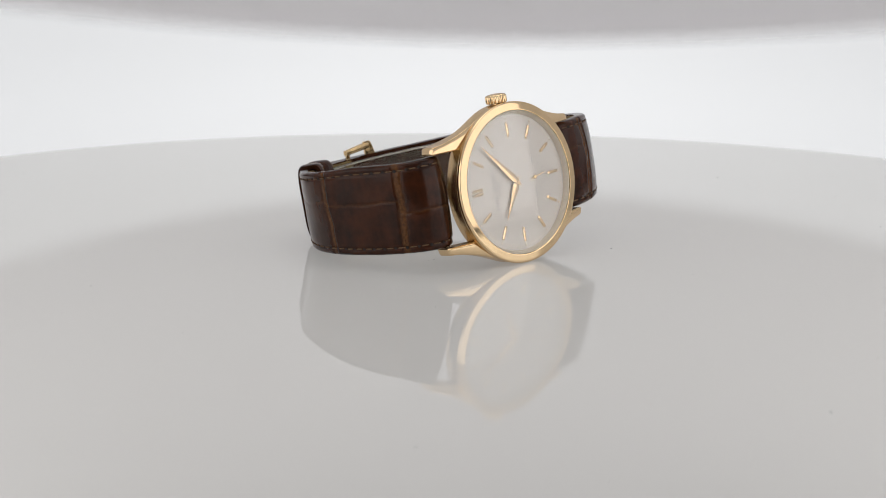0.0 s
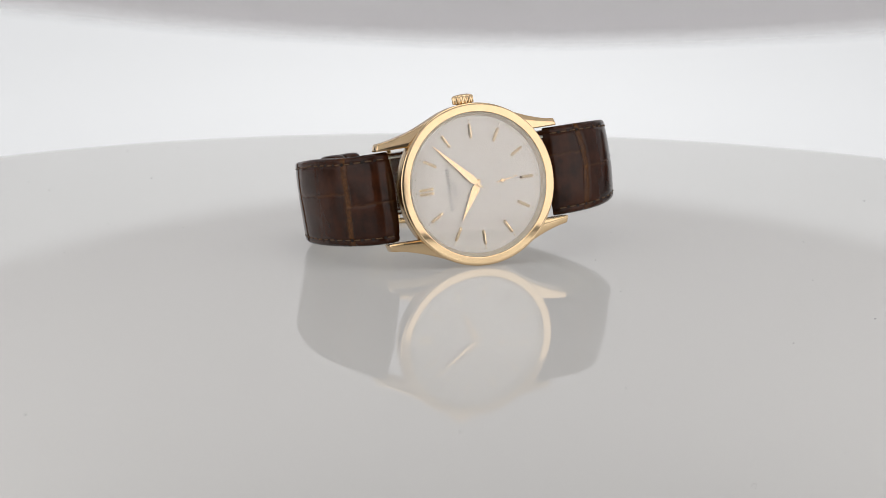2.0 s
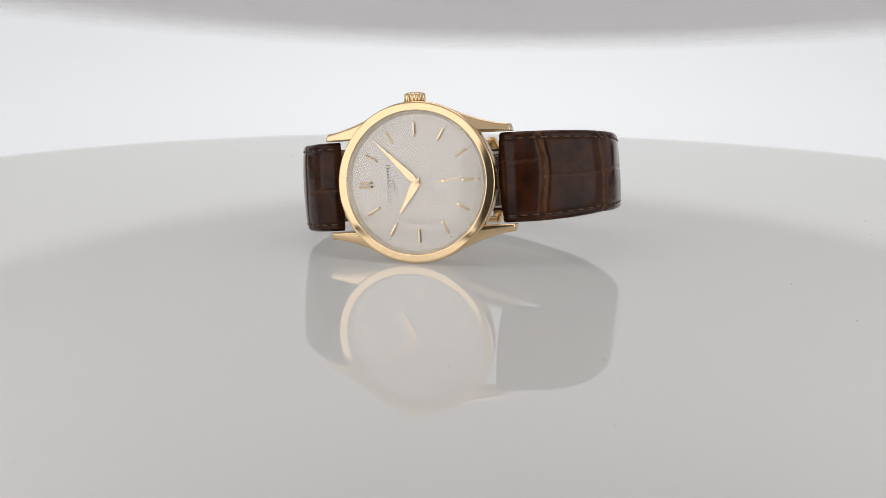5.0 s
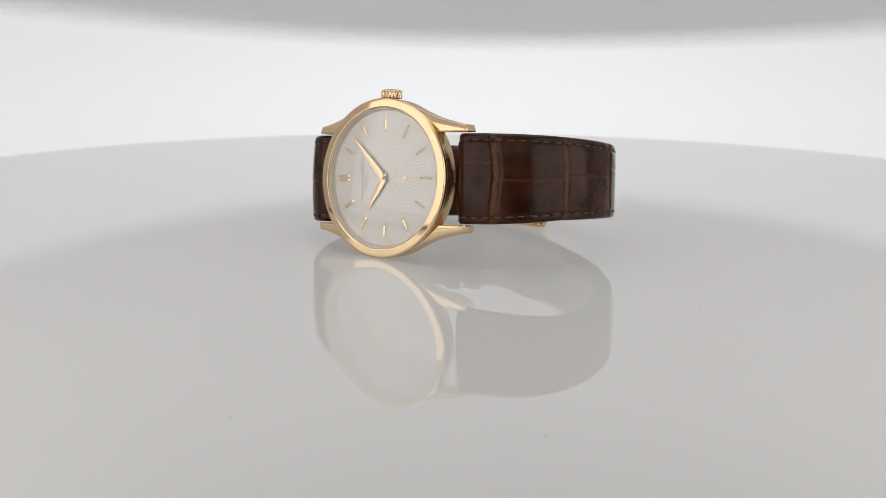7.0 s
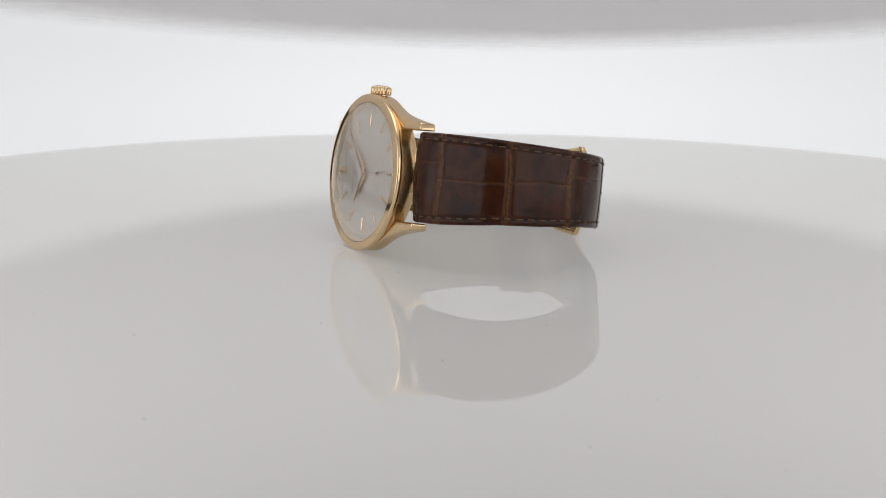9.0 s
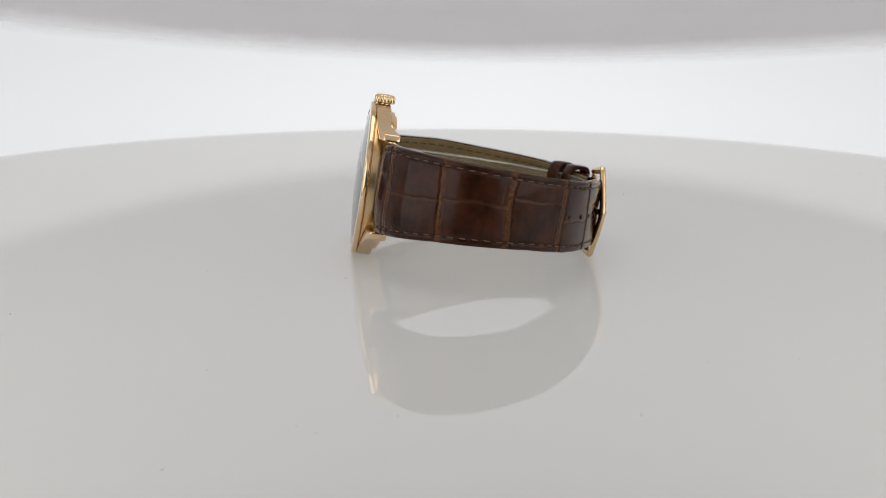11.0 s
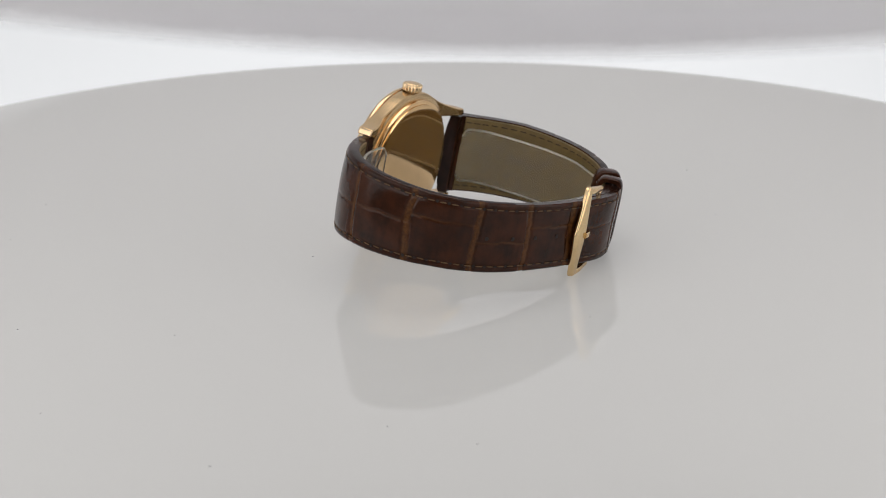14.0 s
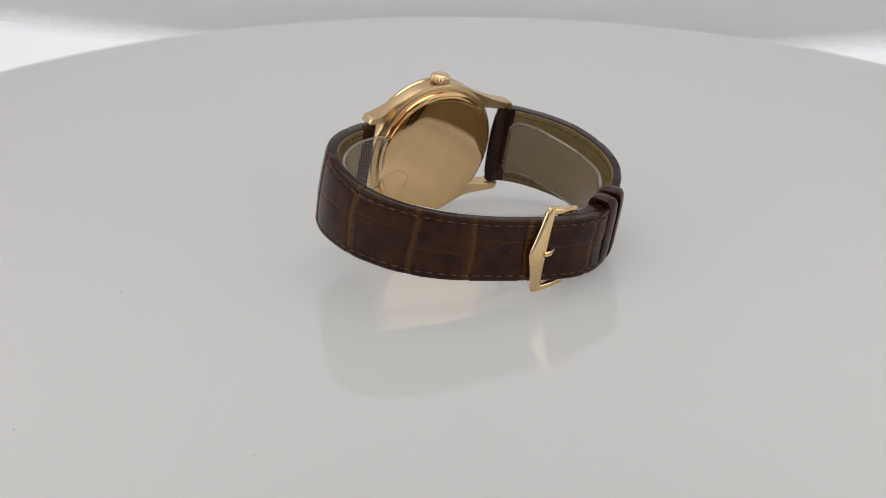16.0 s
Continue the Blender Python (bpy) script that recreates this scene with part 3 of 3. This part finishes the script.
    for i in range(len(s)):
        if lo < s[i] < hi and i % 3 == 0:
            w = width(q[i, 1]) / 2 - 0.35
            th = thick0 + (thick1 - thick0) * min(1.0, s[i] / (0.55 * total))
            a, b, y = q[i] - nrm[i] * (th - 0.2), q[i] - nrm[i] * (th + 0.28), rise(q[i, 1])
            secs.append([(a[0], w + y, a[1]), (a[0], -w + y, a[1]), (b[0], -w + 0.25 + y, b[1]), (b[0], w - 0.25 + y, b[1])])
    part("lining", loft("lining", secs, LINING), strap, "tan calf lining")
    if dots:
        pin = s[np.argmin(abs(q[:, 0] - 3.4) + (s < total / 2) * 99)]
        for d in (10.5, 17.2, 23.9, 30.6):
            i = int(np.argmin(abs(s - (pin - d))))
            m = Matrix.Translation((q[i, 0] * MM, 0, q[i, 1] * MM)) @ Matrix.Rotation(-math.atan2(tan[i, 1], tan[i, 0]), 4, "Y") @ Matrix.Translation((0, 0, 0.12 * MM))
            part("strap_hole", hole, strap, "dark punched buckle hole", m)
    # dark thread line on the lining
    st2 = box("lining_stitch", 1.75, 0.3, 0.24, LINING_THREAD, 0.08, 1)
    a = lo + 1.5
    while a < hi - 1:
        i = int(np.argmin(abs(s - a)))
        th = thick0 + (thick1 - thick0) * min(1.0, s[i] / (0.55 * total)) + 0.28
        w = width(q[i, 1]) / 2 - 1.7
        pos = q[i] - nrm[i] * th
        for side in (-1, 1):
            m = Matrix.Translation((pos[0] * MM, (side * w + rise(q[i, 1])) * MM, pos[1] * MM)) @ Matrix.Rotation(-math.atan2(tan[i, 1], tan[i, 0]), 4, "Y")
            part("lining_stitch", st2, strap, "", m)
        a += 2.75
    if not dots:
        # faint stamped line on the lining, as plain bars
        tall, low_ = box("stamp_bar", 0.35, 2.2, 0.1, LINING_MARK), box("stamp_bar", 0.9, 0.35, 0.1, LINING_MARK)
        for n_ in range(13):
            if n_ == 5:
                continue
            i = int(np.argmin(abs(s - (11.0 + 1.7 * n_))))
            th = thick0 + (thick1 - thick0) * min(1.0, s[i] / (0.55 * total)) + 0.28
            pos = q[i] - nrm[i] * th
            m = Matrix.Translation((pos[0] * MM, 1.2 * MM, pos[1] * MM)) @ Matrix.Rotation(-math.atan2(tan[i, 1], tan[i, 0]), 4, "Y")
            part("stamp_bar", tall, strap, "", m)
            part("stamp_bar", low_, strap, "", m @ at(0.45, (0.9, -0.9, 0.0)[n_ % 3], 0))
    # stitches along both edges, and dark thread marks on the lining
    st = mesh("stitch", [(t * 0.8, c * 0.17 * (0.5 if abs(t) > 0.9 else 1), 0.02 + d * 0.2 * (0.3 if abs(t) > 0.9 else 1)) for t in (-1, -0.6, 0.6, 1) for c, d in ((-1, 0), (-0.7, 0.7), (0, 1), (0.7, 0.7), (1, 0), (0, -1))],
              [(i * 6 + j, i * 6 + (j + 1) % 6, i * 6 + 6 + (j + 1) % 6, i * 6 + 6 + j) for i in range(3) for j in range(6)] + [(0, 1, 2, 3, 4, 5), (23, 22, 21, 20, 19, 18)], THREAD)
    pits, pit_faces = [], []
    pit_ring = [(0.42 * MM * math.cos(k * math.pi / 4), 0.42 * MM * math.sin(k * math.pi / 4), 0.0) for k in range(8)] + [(0, 0, 0.1 * MM)]
    a = 2.6
    while a < total - 2.5:
        i = int(np.argmin(abs(s - a)))
        ang = math.degrees(math.atan2(tan[i, 1], tan[i, 0]))
        w = width(q[i, 1]) / 2
        pad = 0.9 * max(0.0, 1 - s[i] / (0.6 * total))
        for side in (-1, 1):
            v = 1 - 1.5 / w
            lift = pad * (1 - v * v) ** 0.7 - 0.14 - 0.27 * pad
            pos = q[i] + nrm[i] * lift
            flip = 0 if out > 0 else 180
            m = Matrix.Translation((pos[0] * MM, (side * (w - 1.5) + rise(q[i, 1])) * MM, pos[1] * MM)) @ Matrix.Rotation(-radians(ang), 4, "Y") @ Matrix.Rotation(radians(flip), 4, "X")
            part("stitch", st, strap, "", m)
            off = Matrix.Translation((1.37 * MM, 0, 0.0))
            for p3 in pit_ring:
                w3 = (m @ off) @ Vector(p3)
                pits.append(tuple(c / MM for c in w3))
            b = len(pits) - 9
            pit_faces += [(b + j, b + (j + 1) % 8, b + 8) for j in range(8)]
        a += 2.75
    part("stitch_hole", mesh("stitch_hole", pits, pit_faces, PIT), strap, "dark punched stitch holes")["kind"] = "stuff"
    return strap


def build_buckle(watch):
    buckle = new("buckle")
    buckle.parent = watch
    buckle.matrix_local = at(0.5, 0, 0.6, 0, -3, 0)
    tagged(buckle, "angular polished yellow gold pin buckle")
    yc = 0.0
    # front bar over the strap: a domed chevron, widest at the middle, drawn in to the corners
    secs = []
    for v in np.linspace(-1.0, 1.0, 25):
        y = yc + v * 11.1
        a = math.sqrt(v * v + 0.004) / math.sqrt(1.004)
        lead, trail = 6.6 - 4.2 * a, 1.5 - 1.4 * a ** 1.6
        top = -58.8 + 1.4 * a ** 1.3
        mid, half = (lead + trail) / 2, (lead - trail) / 2
        end = 1.0 if abs(v) < 0.95 else 0.8
        sec = []
        for k in range(20):
            p = 2 * math.pi * k / 20
            cs, sn = math.cos(p), math.sin(p)
            cx = math.copysign(abs(cs) ** 0.62, cs)
            cz = math.copysign(abs(sn) ** (0.8 if sn < 0 else 0.45), sn)
            sec.append((mid + half * cx * end, y, top + 0.72 + 0.72 * cz * end))
        secs.append(sec)
    part("buckle_bar", loft("buckle_bar", secs, GOLD_BUCKLE, sharp=60), buckle)
    for sy in (-1, 1):
        arm = []
        for t in np.linspace(0, 1, 11):
            x, z = 1.7 - 8.2 * t, -56.75 + 1.1 * t ** 1.1
            h = 0.66 + 0.3 * math.sin(math.pi * min(1.0, t * 1.2)) ** 1.5
            ym, hy = yc + sy * (10.15 - 0.75 * t), 0.85 - 0.15 * t
            arm.append([(x, ym + sy * hy * math.copysign(abs(math.cos(p)) ** 0.6, math.cos(p)), z + h * math.copysign(abs(math.sin(p)) ** 0.6, math.sin(p))) for p in np.linspace(0, 2 * math.pi, 16, endpoint=False)])
        part("buckle_arm", loft("buckle_arm", arm, GOLD_BUCKLE, sharp=60), buckle)
    part("tongue", loft("tongue", [[(x, yc + 0.72 * c, z + 0.5 * d) for c, d in ((-1, -0.5), (-0.6, -1), (0.6, -1), (1, -0.5), (1, 0.6), (-1, 0.6))] for x, z in ((-4.5, -56.2), (-3.0, -56.6), (-1.6, -57.0), (-0.6, -57.7), (0.4, -58.4), (1.6, -58.65), (2.5, -58.7))], GOLD_BUCKLE), buckle, "gold buckle pin")
    part("pivot_bar", loft("pivot_bar", [[(-5.8 + 0.6 * math.cos(a), y, -55.8 + 0.6 * math.sin(a)) for a in np.linspace(0, 2 * math.pi, 12, endpoint=False)] for y in (yc - 9.6, yc + 9.6)], GOLD), buckle)
    return buckle


def build_keeper(watch, x, z, ang, wide, label):
    """A leather loop round both strap ends: x, z of its middle, ang its run in degrees."""
    yc, secs = 0.7, []
    a = radians(ang)
    t, n = np.array([math.cos(a), math.sin(a)]), np.array([math.sin(a), -math.cos(a)])
    hw, ht_out, ht_in = strap_width(z) / 2 + 0.9, 2.9, 3.7
    for k in range(48):
        p = 2 * math.pi * k / 48
        cs, sn = math.cos(p), math.sin(p)
        e = 0.42
        yy, nn = math.copysign(abs(cs) ** e, cs), math.copysign(abs(sn) ** e, sn)
        ht, sec = (ht_out if nn > 0 else ht_in), []
        for along, ins in ((-0.5, 0.15), (-0.42, 0.0), (-0.2, -0.12), (0.2, -0.12), (0.42, 0.0), (0.5, 0.15), (0.45, 1.0), (-0.45, 1.0)):
            c = np.array([x, z]) + t * along * wide + n * nn * (ht - ins)
            sec.append((c[0], yc + yy * (hw - ins), c[1]))
        secs.append(sec)
    part("strap_keeper", loft("strap_keeper", secs, LEATHER, loop=True, sharp=50), watch, label)


def build_support():
    """Thin clear plastic band that holds the strap loop open."""
    pts = [(17.9, -8.1), (21.0, -7.2), (26.0, -7.6), (31.0, -10.3), (35.2, -15.2), (37.3, -21.0), (37.5, -27.0), (36.0, -32.5), (32.5, -37.8), (27.0, -42.8), (20.0, -47.3), (12.0, -50.4), (3.0, -52.4), (-5.0, -52.3), (-12.0, -50.6), (-18.0, -47.2), (-22.7, -41.7), (-26.1, -36.5), (-27.8, -30.6), (-28.3, -24.0), (-27.7, -17.0), (-26.8, -11.5), (-24.6, -8.0), (-21.6, -6.6)]
    s, q, tan = smooth_path(pts, 0.8)
    secs, rims = [], ([], [])
    for i in range(len(s)):
        n = np.array([-tan[i, 1], tan[i, 0]])
        d = min(s[i], s[-1] - s[i])
        w = 7.0 - (1.6 * (1 - d / 1.6) ** 2 if d < 1.6 else 0)
        a, b = q[i] + n * 0.3, q[i] - n * 0.3
        up = 1.5 * max(0.0, 1 - s[i] / 14.0)
        secs.append([(a[0], w + up, a[1]), (b[0], w + up, b[1]), (b[0], up - w, b[1]), (a[0], up - w, a[1])])
        for k, sy in enumerate((1, -1)):
            c, e = q[i] + n * 0.34, q[i] - n * 0.34
            rims[k].append([(c[0], up + sy * w, c[1]), (q[i, 0], up + sy * (w + 0.2), q[i, 1]), (e[0], up + sy * w, e[1]), (q[i, 0], up + sy * (w - 0.3), q[i, 1])])
    ob = tagged(new("strap_support"), "clear plastic band holding the watch strap loop open", "plastic band")
    part("band", loft("band", secs, PLASTIC, sharp=60), ob, "clear flexible plastic strip").visible_shadow = False
    for rim in rims:
        part("edge", loft("edge", rim, PLASTIC_EDGE, sharp=60), ob, "frosted cut edge of the strip")
    return ob


def build_watch():
    watch = new("wristwatch")
    tagged(watch, "yellow gold wristwatch on brown crocodile strap standing on its side", "watch")
    build_head(watch)
    build_strap(watch, "long_strap", LONG, LONG_SEAMS, 1, 3.0, 2.2, "dark brown glazed crocodile leather strap with stitched edges", 1.3, True, 0.75)
    build_strap(watch, "short_strap", SHORT, SHORT_SEAMS, -1, 3.0, 2.2, "dark brown glazed crocodile leather strap piece with buckle", 4.1, False, 0.95)
    build_buckle(watch)
    build_keeper(watch, -14.3, -53.1, -22, 3.9, "dark brown leather keeper loop")
    build_keeper(watch, -19.2, -50.0, -38, 3.9, "dark brown leather keeper loop")
    return watch


watch = build_watch()
support = build_support()


# ---- what moves: the plate turns all the time, and tips up at the back from 10.1 s on ----
SPIN = [(0.0, 44.18), (1.0, 32.4), (2.0, 20.8), (3.0, 9.38), (4.0, -2.16), (5.2, -16.1), (6.5, -31.47), (7.5, -43.4), (8.5, -55.4), (9.5, -67.4), (10.0, -73.4), (10.3, -77.0), (10.7, -81.8), (11.1, -86.6), (11.5, -91.37), (12.0, -97.26), (12.5, -103.05), (13.0, -108.8), (13.5, -114.55), (14.0, -120.31), (14.5, -126.08), (15.0, -131.84), (15.5, -137.58), (16.0, -143.33)]
TIP = [(0.0, 0.0), (10.0, 0.0), (10.3, 0.2), (10.7, 1.0), (11.1, 1.88), (11.5, 2.75), (12.0, 3.82), (12.5, 4.97), (13.0, 6.06), (13.5, 7.15), (14.0, 8.22), (14.5, 9.2), (15.0, 10.5), (15.5, 11.52), (16.0, 12.62)]


def motions():
    times = [t for t, _ in SPIN]
    tip = np.interp(times, [t for t, _ in TIP], [a for _, a in TIP])
    stand = Matrix.Translation((-0.00451, -0.02269, 0.01841)) @ Matrix.Rotation(radians(-8.5), 4, "X") @ Matrix.Rotation(radians(-5.84), 4, "Y") @ Matrix.Rotation(radians(90), 4, "X")
    rows, plate = [], []
    for (t, a), b in zip(SPIN, tip):
        table = Matrix.Translation((0, 0, 0.03988)) @ Matrix.Rotation(radians(b), 4, "X") @ Matrix.Translation((0, 0, -0.03988)) @ Matrix.Rotation(radians(a), 4, "Z")
        plate.append((t, table))
        rows.append((t, table @ stand))
    walk(turntable, plate)
    walk(watch, rows)
    walk(support, rows)


motions()
